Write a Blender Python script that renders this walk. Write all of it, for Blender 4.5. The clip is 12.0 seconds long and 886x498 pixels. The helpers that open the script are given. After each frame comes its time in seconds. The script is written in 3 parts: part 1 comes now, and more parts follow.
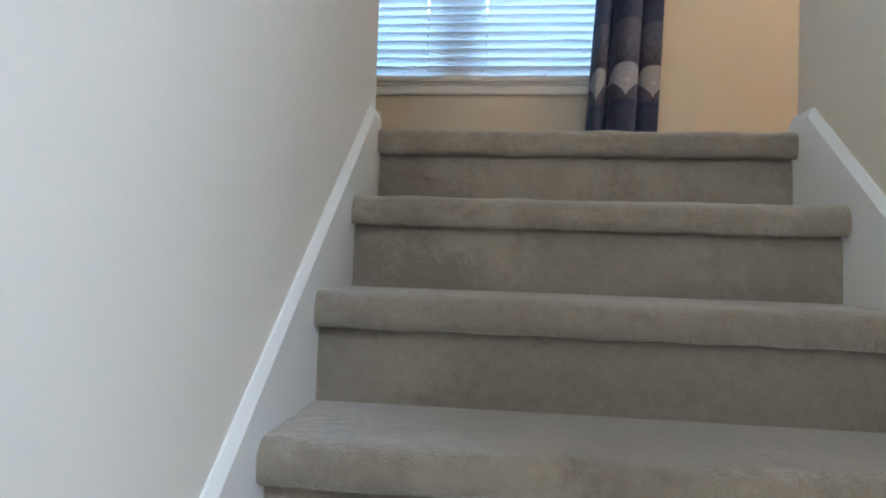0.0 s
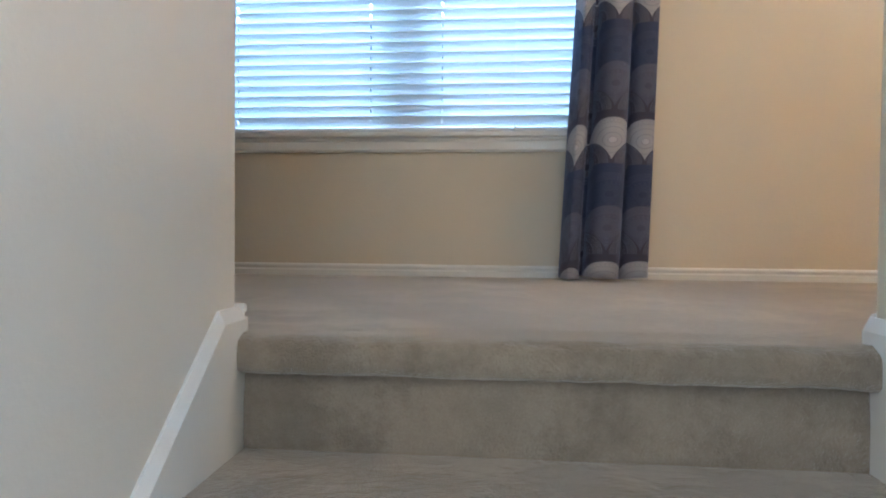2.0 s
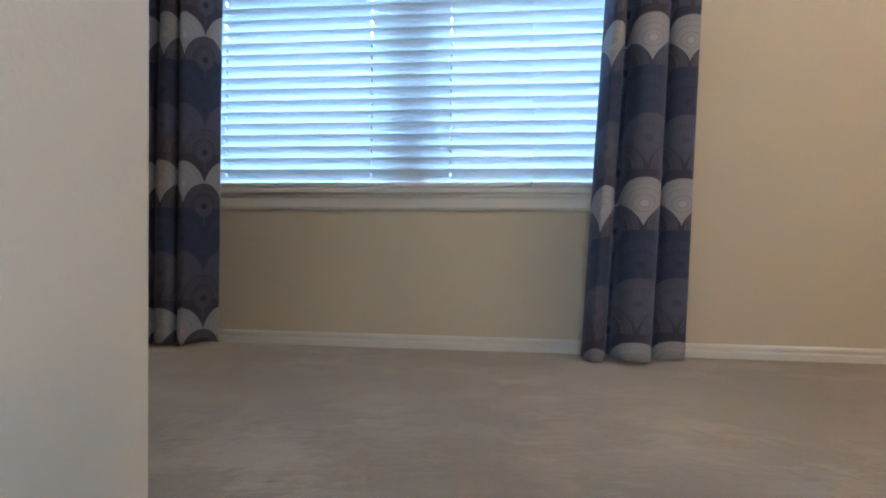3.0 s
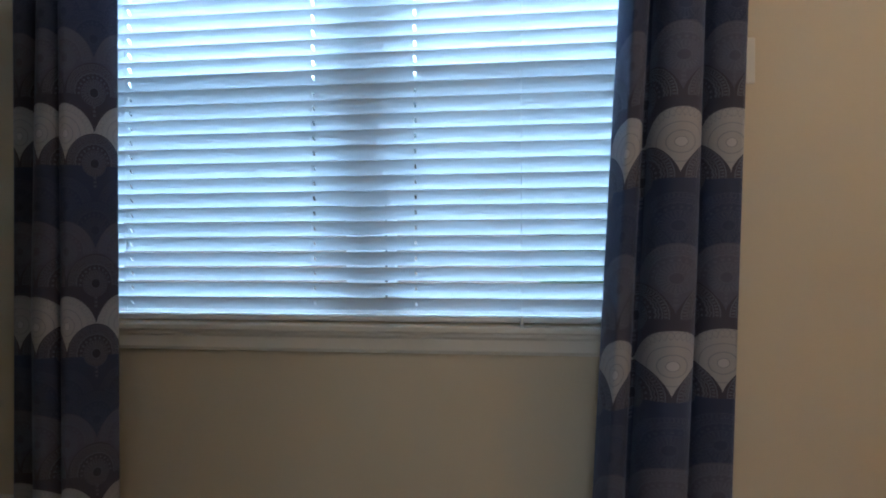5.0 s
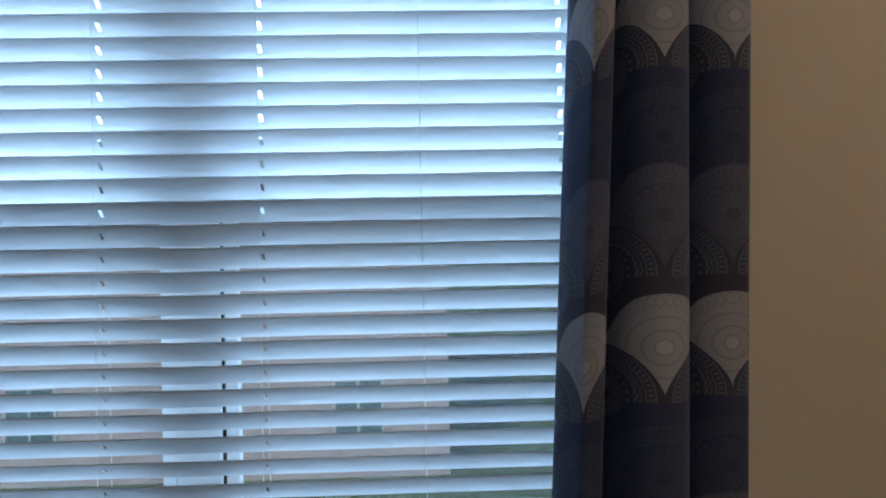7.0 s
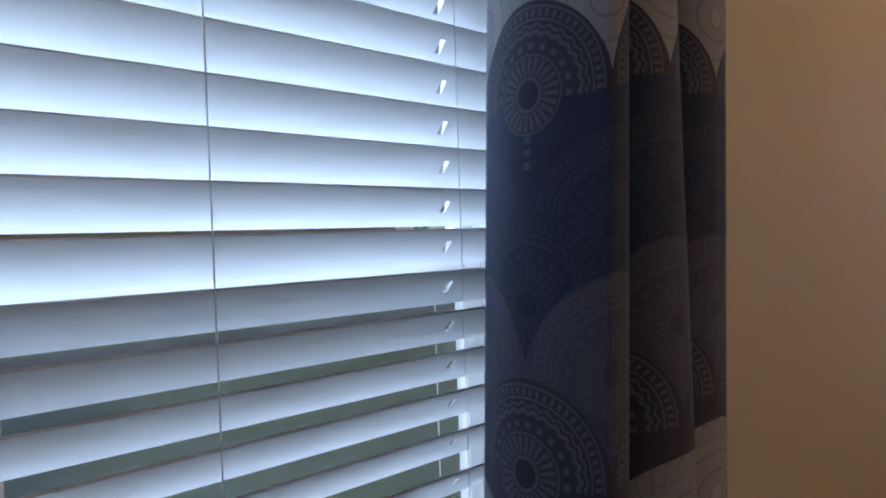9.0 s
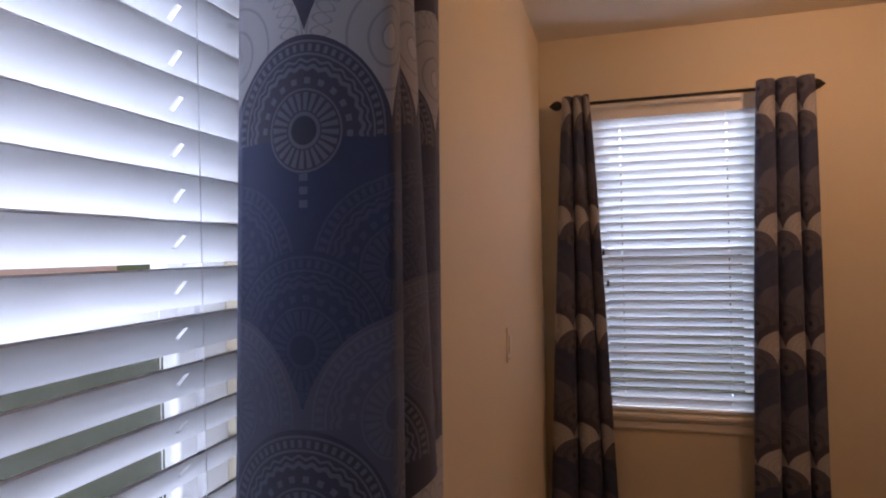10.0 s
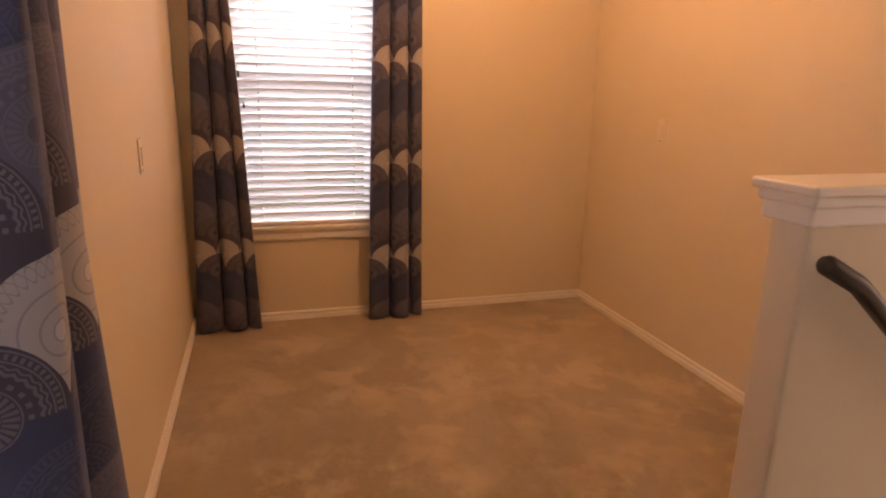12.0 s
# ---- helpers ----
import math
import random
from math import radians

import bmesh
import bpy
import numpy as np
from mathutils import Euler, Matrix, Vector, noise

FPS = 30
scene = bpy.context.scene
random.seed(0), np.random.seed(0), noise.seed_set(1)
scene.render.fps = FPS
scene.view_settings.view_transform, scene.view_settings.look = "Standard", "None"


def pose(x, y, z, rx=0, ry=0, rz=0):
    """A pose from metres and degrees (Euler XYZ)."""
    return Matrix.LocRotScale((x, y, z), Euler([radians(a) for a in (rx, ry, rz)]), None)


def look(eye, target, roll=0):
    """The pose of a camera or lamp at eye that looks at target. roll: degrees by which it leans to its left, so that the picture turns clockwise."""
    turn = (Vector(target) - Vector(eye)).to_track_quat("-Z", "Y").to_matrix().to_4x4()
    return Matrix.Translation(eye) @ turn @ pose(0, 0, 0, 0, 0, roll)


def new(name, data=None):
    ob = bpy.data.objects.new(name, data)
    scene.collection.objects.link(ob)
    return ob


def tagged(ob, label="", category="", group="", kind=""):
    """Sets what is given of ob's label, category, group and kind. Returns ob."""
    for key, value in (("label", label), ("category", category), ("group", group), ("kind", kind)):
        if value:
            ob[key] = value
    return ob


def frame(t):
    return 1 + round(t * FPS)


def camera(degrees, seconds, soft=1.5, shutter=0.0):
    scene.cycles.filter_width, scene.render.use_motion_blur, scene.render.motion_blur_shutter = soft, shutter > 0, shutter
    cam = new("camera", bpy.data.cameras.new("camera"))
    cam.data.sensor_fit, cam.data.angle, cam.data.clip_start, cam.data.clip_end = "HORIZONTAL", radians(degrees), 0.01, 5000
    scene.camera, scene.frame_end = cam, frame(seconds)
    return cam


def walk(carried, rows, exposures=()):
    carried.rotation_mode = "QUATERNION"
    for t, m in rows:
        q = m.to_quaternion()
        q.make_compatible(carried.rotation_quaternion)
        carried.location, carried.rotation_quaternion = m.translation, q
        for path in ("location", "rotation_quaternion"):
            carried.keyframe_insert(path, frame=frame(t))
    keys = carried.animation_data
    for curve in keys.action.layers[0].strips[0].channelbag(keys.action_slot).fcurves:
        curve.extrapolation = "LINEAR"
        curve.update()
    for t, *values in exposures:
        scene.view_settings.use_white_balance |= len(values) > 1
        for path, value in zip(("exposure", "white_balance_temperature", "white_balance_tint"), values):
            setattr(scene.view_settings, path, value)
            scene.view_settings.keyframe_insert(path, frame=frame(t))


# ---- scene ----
cam = camera(72.0, 12.0, soft=2.0)
PATH = [
    (0, (-0.138, -1.45, -0.326), (-0.356, 0.537, -0.28), 1.9),
    (0.5, (-0.129, -1.319, -0.195), (-0.337, 0.67, -0.179), 1.5),
    (1, (-0.088, -1.194, -0.054), (-0.3, 0.794, -0.087), 0.6),
    (1.5, (-0.07, -1.041, 0.024), (-0.255, 0.95, 0.013), 0.6),
    (2, (-0.054, -0.933, 0.159), (-0.232, 1.059, 0.118), 0.5),
    (2.5, (-0.022, -0.798, 0.289), (-0.246, 1.189, 0.24), 0.7),
    (3, (-0.035, -0.664, 0.393), (-0.281, 1.320, 0.358), 0.6),
    (5, (0.002, -0.153, 0.8), (-0.245, 1.831, 0.771), -0.3),
    (5.5, (0.028, -0.004, 0.882), (-0.205, 1.983, 0.89), -0.3),
    (6, (0.058, 0.128, 1.004), (-0.109, 2.121, 0.995), -0.1),
    (6.5, (0.052, 0.258, 1.091), (-0.022, 2.256, 1.089), -0.5),
    (7, (0.015, 0.394, 1.171), (0.072, 2.393, 1.19), -1.2),
    (7.5, (-0.027, 0.547, 1.216), (0.096, 2.543, 1.245), -2.3),
    (9.5, (-0.176, 1.102, 1.327), (1.495, 2.201, 1.3), -1.2),
    (10, (-0.205, 1.13, 1.329), (1.72, 1.675, 1.337), -1.3),
    (10.5, (-0.268, 1.137, 1.318), (1.732, 1.117, 1.275), -0.6),
    (11, (-0.366, 1.096, 1.283), (1.598, 0.775, 1.083), 0.7),
    (11.5, (-0.409, 1.093, 1.251), (1.483, 0.619, 0.808), 0.7),
    (12, (-0.42, 1.1, 1.241), (1.435, 0.542, 0.744), 1.3),
]

EXPOSURES = [
    (0.0, 0.30, 5350, 12), (1.0, 0.52, 5300, 12), (1.5, 0.62, 5250, 12), (2.0, 0.5, 5200, 12), (3.0, 0.18, 5170, 12), (5.0, -0.62, 5450, 12),
    (7.5, -1.49, 5850, 16), (9.5, -1.68, 6850, 34), (10.5, -0.94, 8200, 53), (11.0, -0.80, 9550, 58), (12.0, -0.24, 10700, 54),
]
walk(cam, [(t, look(a, b, r)) for t, a, b, r in PATH], EXPOSURES)

# ---- world and light ----
world = bpy.data.worlds.new("sky")
scene.world = world
world.use_nodes = True
wn = world.node_tree
wbg = wn.nodes["Background"]
sky = wn.nodes.new("ShaderNodeTexSky")
sky.sky_type = "NISHITA"
sky.sun_disc = False
sky.sun_elevation = radians(38)
sky.sun_rotation = radians(207)
sky.air_density = 1.4
sky.dust_density = 3.0
wn.links.new(sky.outputs[0], wbg.inputs[0])
wbg.inputs[1].default_value = 0.15

sun = new("sun", bpy.data.lights.new("sun", "SUN"))
sun.data.energy = 4.0
sun.data.angle = radians(12)
sun.data.color = (1.0, 0.96, 0.9)
sun.matrix_world = look((-3, -6, 6), (0, 0, 0))


def area(name, eye, target, w, h, watts, colour):
    ob = new(name, bpy.data.lights.new(name, "AREA"))
    ob.data.shape = "RECTANGLE"
    ob.data.size, ob.data.size_y = w, h
    ob.data.energy = watts
    ob.data.color = colour
    ob.matrix_world = look(eye, target)
    return ob


# sky light falling on the north and east windows
area("north_window_skylight", (-0.47, 3.3, 2.45), (-0.47, 1.5, 1.3), 4.4, 1.5, 900, (0.585, 0.83, 1.0))
area("east_window_skylight", (4.7, 0.86, 2.5), (2.9, 0.86, 1.3), 1.6, 1.2, 760, (0.56, 0.84, 1.0))
# cool daylight fill added at the unseen end of the hall
area("hall_daylight_fill", (0.0, -5.45, 0.55), (0.0, -2.0, -0.1), 1.9, 2.2, 18, (0.84, 0.92, 1.0))
# cool fill lamp added over the unseen hall; warm ceiling light in the loft
area("hall_stair_fill", (1.85, -3.2, 2.1), (-0.45, -0.6, 0.4), 0.9, 0.9, 142, (0.79, 0.90, 1.0))
lamp = new("loft_bulb", bpy.data.lights.new("loft_bulb", "POINT"))
lamp.data.energy = 36
lamp.data.color = (1.0, 0.67, 0.355)
lamp.data.shadow_soft_size = 0.06
lamp.location = (1.82, 0.22, 2.20)


# ---- materials ----
def mat(name):
    m = bpy.data.materials.new(name)
    m.use_nodes = True
    nt = m.node_tree
    return m, nt, nt.nodes["Principled BSDF"]


def link(nt, value, socket):
    if isinstance(value, (int, float)):
        socket.default_value = value
    elif isinstance(value, tuple):
        socket.default_value = value if len(value) == 4 else (*value, 1)
    else:
        nt.links.new(value, socket)


def mth(nt, op, a, b=None, c=None):
    n = nt.nodes.new("ShaderNodeMath")
    n.operation = op
    for i, v in enumerate((a, b, c)):
        if v is not None:
            link(nt, v, n.inputs[i])
    return n.outputs[0]


def mixc(nt, fac, a, b):
    n = nt.nodes.new("ShaderNodeMix")
    n.data_type = "RGBA"
    link(nt, fac, n.inputs[0])
    link(nt, a, n.inputs[6])
    link(nt, b, n.inputs[7])
    return n.outputs[2]


def tex(nt, scale, detail=3.0, rough=0.55, stretch=(1, 1, 1), coords="Object"):
    c = nt.nodes.new("ShaderNodeTexCoord")
    mp = nt.nodes.new("ShaderNodeMapping")
    mp.inputs["Scale"].default_value = stretch
    nt.links.new(c.outputs[coords], mp.inputs[0])
    n = nt.nodes.new("ShaderNodeTexNoise")
    n.inputs["Scale"].default_value = scale
    n.inputs["Detail"].default_value = detail
    n.inputs["Roughness"].default_value = rough
    nt.links.new(mp.outputs[0], n.inputs["Vector"])
    return n.outputs["Fac"]


def ramp(nt, fac, lo, hi):
    n = nt.nodes.new("ShaderNodeMapRange")
    n.inputs[1].default_value, n.inputs[2].default_value = lo, hi
    nt.links.new(fac, n.inputs[0])
    return n.outputs[0]


def bump(nt, bs, height, dist, strength=1.0):
    b = nt.nodes.new("ShaderNodeBump")
    b.inputs["Strength"].default_value = strength
    b.inputs["Distance"].default_value = dist
    nt.links.new(height, b.inputs["Height"])
    nt.links.new(b.outputs[0], bs.inputs["Normal"])


def paint(name, colour, rough=0.6, grain=90, relief=0.0006, vary=0.06):
    m, nt, bs = mat(name)
    big = ramp(nt, tex(nt, 1.3, 4), 0.3, 0.7)
    dark = tuple(c * (1 - vary) for c in colour)
    link(nt, mixc(nt, big, dark, colour), bs.inputs["Base Color"])
    fine = tex(nt, grain, 4, 0.6)
    link(nt, mth(nt, "MULTIPLY_ADD", fine, 0.12, rough - 0.06), bs.inputs["Roughness"])
    bump(nt, bs, fine, relief)
    return m


WALL = paint("beige_wall_paint", (0.70, 0.62, 0.485), 0.62, 70, 0.0007, 0.05)
STAIRWALL = paint("off_white_wall_paint", (0.77, 0.715, 0.62), 0.6, 70, 0.0007, 0.05)
CEIL = paint("ceiling_paint", (0.72, 0.66, 0.56), 0.8, 45, 0.003, 0.05)
TRIM = paint("white_trim_paint", (0.80, 0.78, 0.73), 0.38, 40, 0.0003, 0.04)
VINYL = paint("white_vinyl", (0.80, 0.81, 0.82), 0.35, 30, 0.0002, 0.03)


def carpet_material(name, light, dark, marks, relief):
    m, nt, bs = mat(name)
    pile = tex(nt, 260, 3, 0.7)
    tuft = tex(nt, 48, 4, 0.65)
    tracks = ramp(nt, tex(nt, 1.1, 2, 0.5, (0.6, 1.5, 1)), 0.46, 0.53)
    nap = mth(nt, "MULTIPLY", ramp(nt, tex(nt, 4.6, 6, 0.68), 0.46, 0.57), ramp(nt, tex(nt, 1.7, 3, 0.6), 0.36, 0.58))
    swept = mth(nt, "ADD", mth(nt, "MULTIPLY", tracks, 0.28), mth(nt, "MULTIPLY", nap, 0.72))
    c1 = mixc(nt, ramp(nt, tuft, 0.1, 0.85), dark, light)
    lifted = tuple(min(1, c * 1.55) for c in light)
    c2 = mixc(nt, mth(nt, "MULTIPLY", swept, marks), c1, lifted)
    trodden = ramp(nt, tex(nt, 7.5, 4, 0.6), 0.58, 0.74)
    c2 = mixc(nt, mth(nt, "MULTIPLY", trodden, marks * 0.4), c2, tuple(c * 0.85 for c in dark))
    c3 = mixc(nt, mth(nt, "MULTIPLY", ramp(nt, pile, 0.35, 0.65), 0.25), c2, dark)
    link(nt, c3, bs.inputs["Base Color"])
    bs.inputs["Roughness"].default_value = 0.95
    bs.inputs["Sheen Weight"].default_value = 0.8
    bs.inputs["Sheen Roughness"].default_value = 0.35
    bs.inputs["Sheen Tint"].default_value = (1.0, 0.95, 0.87, 1)
    h = mth(nt, "ADD", mth(nt, "MULTIPLY", pile, 0.7), mth(nt, "ADD", mth(nt, "MULTIPLY", tuft, 0.6), mth(nt, "MULTIPLY", nap, 0.8)))
    bump(nt, bs, h, relief, 0.9)
    return m


CARPET = carpet_material("beige_carpet", (0.355, 0.292, 0.218), (0.225, 0.182, 0.132), 0.80, 0.0028)
STAIRCARPET = carpet_material("beige_stair_carpet", (0.335, 0.278, 0.208), (0.190, 0.155, 0.114), 0.62, 0.007)

m, nt, bs = mat("white_slat")
link(nt, mixc(nt, tex(nt, 5, 3, 0.5, (1, 8, 8)), (0.74, 0.77, 0.80), (0.82, 0.84, 0.86)), bs.inputs["Base Color"])
bs.inputs["Roughness"].default_value = 0.42
tr = nt.nodes.new("ShaderNodeBsdfTranslucent")
tr.inputs[0].default_value = (0.80, 0.86, 0.92, 1)
mx = nt.nodes.new("ShaderNodeMixShader")
mx.inputs[0].default_value = 0.10
nt.links.new(bs.outputs[0], mx.inputs[1])
nt.links.new(tr.outputs[0], mx.inputs[2])
nt.links.new(mx.outputs[0], nt.nodes["Material Output"].inputs[0])
SLAT = m
CORD = paint("white_cord", (0.85, 0.85, 0.83), 0.7, 300, 0.0004)
nt = CORD.node_tree
tr = nt.nodes.new("ShaderNodeBsdfTranslucent")
tr.inputs[0].default_value = (0.86, 0.87, 0.88, 1)
mx = nt.nodes.new("ShaderNodeMixShader")
mx.inputs[0].default_value = 0.6
nt.links.new(nt.nodes["Principled BSDF"].outputs[0], mx.inputs[1])
nt.links.new(tr.outputs[0], mx.inputs[2])
nt.links.new(mx.outputs[0], nt.nodes["Material Output"].inputs[0])

m, nt, bs = mat("window_glass")
bs.inputs["Base Color"].default_value = (0.95, 0.98, 0.97, 1)
bs.inputs["Transmission Weight"].default_value = 1
bs.inputs["Roughness"].default_value = 0.01
bs.inputs["IOR"].default_value = 1.02
GLASS = m

m, nt, bs = mat("grey_insect_mesh")
bs.inputs["Base Color"].default_value = (0.20, 0.205, 0.21, 1)
bs.inputs["Roughness"].default_value = 0.7
clear = nt.nodes.new("ShaderNodeBsdfTransparent")
mx = nt.nodes.new("ShaderNodeMixShader")
mx.inputs[0].default_value = 0.24
nt.links.new(clear.outputs[0], mx.inputs[1])
nt.links.new(bs.outputs[0], mx.inputs[2])
nt.links.new(mx.outputs[0], nt.nodes["Material Output"].inputs[0])
SCREEN = m

m, nt, bs = mat("black_metal")
link(nt, mixc(nt, tex(nt, 40, 3), (0.012, 0.011, 0.012), (0.03, 0.027, 0.026)), bs.inputs["Base Color"])
bs.inputs["Roughness"].default_value = 0.38
bs.inputs["Metallic"].default_value = 0.4
BLACK = m
# handrail stain; its dark tone also paints the tassels' backlit shade
m, nt, bs = mat("dark_wood_and_backlit_tassel")
link(nt, mixc(nt, tex(nt, 30, 5, 0.6, (1, 12, 12)), (0.010, 0.008, 0.007), (0.03, 0.022, 0.018)), bs.inputs["Base Color"])
bs.inputs["Roughness"].default_value = 0.35
RAILWOOD_SILHOUETTE = m
PLASTIC = paint("white_plastic", (0.80, 0.79, 0.75), 0.35, 20, 0.0001, 0.02)
METAL = paint("dull_nickel", (0.45, 0.43, 0.40), 0.4, 60, 0.0001)
METAL.node_tree.nodes["Principled BSDF"].inputs["Metallic"].default_value = 0.8

# curtain print: overlapping arches in rows, each with a ringed medallion
PERIOD, COL, ARCH = 0.515, 0.170, 0.092
PRINT_ROWS = [(-0.22, 5), (0.0, 0), (0.150, 1), (0.375, 2), (0.500, 3), (0.610, 4), (0.78, 5)]  # share of the period, colour


def curtain_material():
    m, nt, bs = mat("arch_print_curtain")
    uv = nt.nodes.new("ShaderNodeUVMap")
    uv.uv_map = "cloth"
    sep = nt.nodes.new("ShaderNodeSeparateXYZ")
    nt.links.new(uv.outputs[0], sep.inputs[0])
    u = sep.outputs[0]
    v = mth(nt, "FLOORED_MODULO", sep.outputs[1], PERIOD)
    dus, dips = [], []
    for par in (0.0, 0.5):
        x = mth(nt, "ADD", mth(nt, "DIVIDE", u, COL), par)
        du = mth(nt, "MULTIPLY", mth(nt, "SUBTRACT", mth(nt, "FRACT", x), 0.5), COL)
        inside = mth(nt, "MAXIMUM", mth(nt, "SUBTRACT", ARCH * ARCH, mth(nt, "MULTIPLY", du, du)), 0.0)
        dus.append(du)
        dips.append(mth(nt, "MULTIPLY", mth(nt, "SUBTRACT", ARCH, mth(nt, "SQRT", inside)), 1.3))
    du_o = dus[0]
    dv_o = mth(nt, "ADD", v, 0.355 * PERIOD)
    idx = mth(nt, "ADD", mth(nt, "MULTIPLY", v, 0.0), 4.0)
    for share, colour in PRINT_ROWS:
        par = colour % 2
        dv = mth(nt, "SUBTRACT", v, share * PERIOD)
        take = mth(nt, "GREATER_THAN", dv, dips[par])
        keep = mth(nt, "SUBTRACT", 1.0, take)
        du_o = mth(nt, "ADD", mth(nt, "MULTIPLY", du_o, keep), mth(nt, "MULTIPLY", dus[par], take))
        dv_o = mth(nt, "ADD", mth(nt, "MULTIPLY", dv_o, keep), mth(nt, "MULTIPLY", dv, take))
        idx = mth(nt, "ADD", mth(nt, "MULTIPLY", idx, keep), mth(nt, "MULTIPLY", take, float(colour)))
    rp = nt.nodes.new("ShaderNodeValToRGB")
    rp.color_ramp.interpolation = "CONSTANT"
    cols = [(0.42, 0.41, 0.44), (0.057, 0.054, 0.087), (0.034, 0.047, 0.112), (0.032, 0.045, 0.106), (0.094, 0.098, 0.158), (0.058, 0.055, 0.089)]
    el = rp.color_ramp.elements
    el[0].color = (*cols[0], 1)
    el[1].position = 1 / 6 - 0.01
    el[1].color = (*cols[1], 1)
    for i in range(2, 6):
        e = el.new(i / 6 - 0.01)
        e.color = (*cols[i], 1)
    nt.links.new(mth(nt, "DIVIDE", idx, 6.0), rp.inputs[0])
    # rings, beads and starburst round each medallion; below its heart the arch runs out into plain cloth
    cx = du_o
    cy = mth(nt, "SUBTRACT", dv_o, 0.081)
    rad = mth(nt, "SQRT", mth(nt, "ADD", mth(nt, "MULTIPLY", cx, cx), mth(nt, "MULTIPLY", cy, cy)))
    ang = mth(nt, "ARCTAN2", cy, cx)

    def band(r, w):
        return mth(nt, "LESS_THAN", mth(nt, "ABSOLUTE", mth(nt, "SUBTRACT", rad, r)), w)

    def spokes(count, r, w, cut=0.1):
        wave = mth(nt, "GREATER_THAN", mth(nt, "SINE", mth(nt, "MULTIPLY", ang, float(count))), cut)
        return mth(nt, "MULTIPLY", wave, band(r, w))

    def wavy(count, r, w, size):
        rr = mth(nt, "ADD", rad, mth(nt, "MULTIPLY", mth(nt, "SINE", mth(nt, "MULTIPLY", ang, float(count))), size))
        return mth(nt, "LESS_THAN", mth(nt, "ABSOLUTE", mth(nt, "SUBTRACT", rr, r)), w)

    def most(items):
        out = items[0]
        for it in items[1:]:
            out = mth(nt, "MAXIMUM", out, it)
        return out
    is_light = mth(nt, "LESS_THAN", idx, 0.5)
    flat = mth(nt, "MULTIPLY", mth(nt, "GREATER_THAN", idx, 1.5), mth(nt, "LESS_THAN", idx, 3.5))
    upper = mth(nt, "LESS_THAN", cy, 0.006)
    core = most([band(0.0140, 0.0016), spokes(24, 0.0245, 0.0075, -0.25), band(0.0345, 0.0009)])
    halo = most([spokes(20, 0.0420, 0.0026, 0.25), wavy(28, 0.0530, 0.0019, 0.0013), wavy(28, 0.0590, 0.0011, 0.0013), band(0.0645, 0.0010), spokes(58, 0.0700, 0.0030, 0.1), band(0.0755, 0.0010)])
    drop = mth(nt, "MULTIPLY", mth(nt, "LESS_THAN", mth(nt, "ABSOLUTE", cx), 0.004), mth(nt, "MULTIPLY", mth(nt, "GREATER_THAN", cy, 0.036), mth(nt, "LESS_THAN", mth(nt, "ABSOLUTE", mth(nt, "SUBTRACT", mth(nt, "FRACT", mth(nt, "MULTIPLY", cy, 90.0)), 0.5)), 0.28)))
    drop = mth(nt, "MULTIPLY", drop, mth(nt, "LESS_THAN", cy, 0.066))
    ink = most([mth(nt, "MULTIPLY", core, 0.72), mth(nt, "MULTIPLY", mth(nt, "MULTIPLY", halo, upper), 0.80), mth(nt, "MULTIPLY", drop, 0.6)])
    lattice = most([mth(nt, "MULTIPLY", most([wavy(20, 0.070, 0.0014, 0.009), wavy(-20, 0.070, 0.0014, 0.009)]), upper), band(0.046, 0.0013), band(0.026, 0.0014), band(0.0115, 0.001), mth(nt, "MULTIPLY", band(0.083, 0.001), upper)])
    ink = mth(nt, "ADD", mth(nt, "MULTIPLY", ink, mth(nt, "SUBTRACT", 1.0, is_light)), mth(nt, "MULTIPLY", lattice, is_light))
    heart = mth(nt, "MULTIPLY", mth(nt, "LESS_THAN", rad, 0.012), mth(nt, "SUBTRACT", 1.0, is_light))
    plain = mth(nt, "MULTIPLY", mth(nt, "SUBTRACT", 1.0, upper), mth(nt, "LESS_THAN", mth(nt, "ABSOLUTE", mth(nt, "SUBTRACT", idx, 1.0)), 0.5))
    plain = mth(nt, "MULTIPLY", plain, mth(nt, "GREATER_THAN", rad, 0.034))
    mid = mth(nt, "GREATER_THAN", mth(nt, "MULTIPLY", mth(nt, "GREATER_THAN", idx, 3.5), mth(nt, "LESS_THAN", idx, 4.5)), 0.5)
    amount = mth(nt, "SUBTRACT", mth(nt, "SUBTRACT", 0.62, mth(nt, "MULTIPLY", flat, 0.47)), mth(nt, "MULTIPLY", mid, 0.34))
    tone = mixc(nt, plain, rp.outputs[0], (0.034, 0.047, 0.112))
    pale = mixc(nt, is_light, (0.21, 0.24, 0.32), (0.22, 0.23, 0.27))
    base = mixc(nt, mth(nt, "MULTIPLY", ink, amount), tone, pale)
    base = mixc(nt, mth(nt, "MULTIPLY", heart, mth(nt, "SUBTRACT", 0.6, mth(nt, "MULTIPLY", mth(nt, "MAXIMUM", flat, mid), 0.48))), base, (0.020, 0.022, 0.045))
    dot = mth(nt, "MULTIPLY", is_light, mth(nt, "LESS_THAN", rad, 0.0105))
    base = mixc(nt, mth(nt, "MULTIPLY", dot, 0.55), base, (0.62, 0.61, 0.64))
    weave = tex(nt, 700, 2, 0.6, (1, 1, 1), "UV")
    base = mixc(nt, mth(nt, "MULTIPLY", weave, 0.06), base, (0.20, 0.19, 0.19))
    link(nt, base, bs.inputs["Base Color"])
    bs.inputs["Roughness"].default_value = 0.82
    bs.inputs["Sheen Weight"].default_value = 0.4
    bs.inputs["Sheen Roughness"].default_value = 0.45
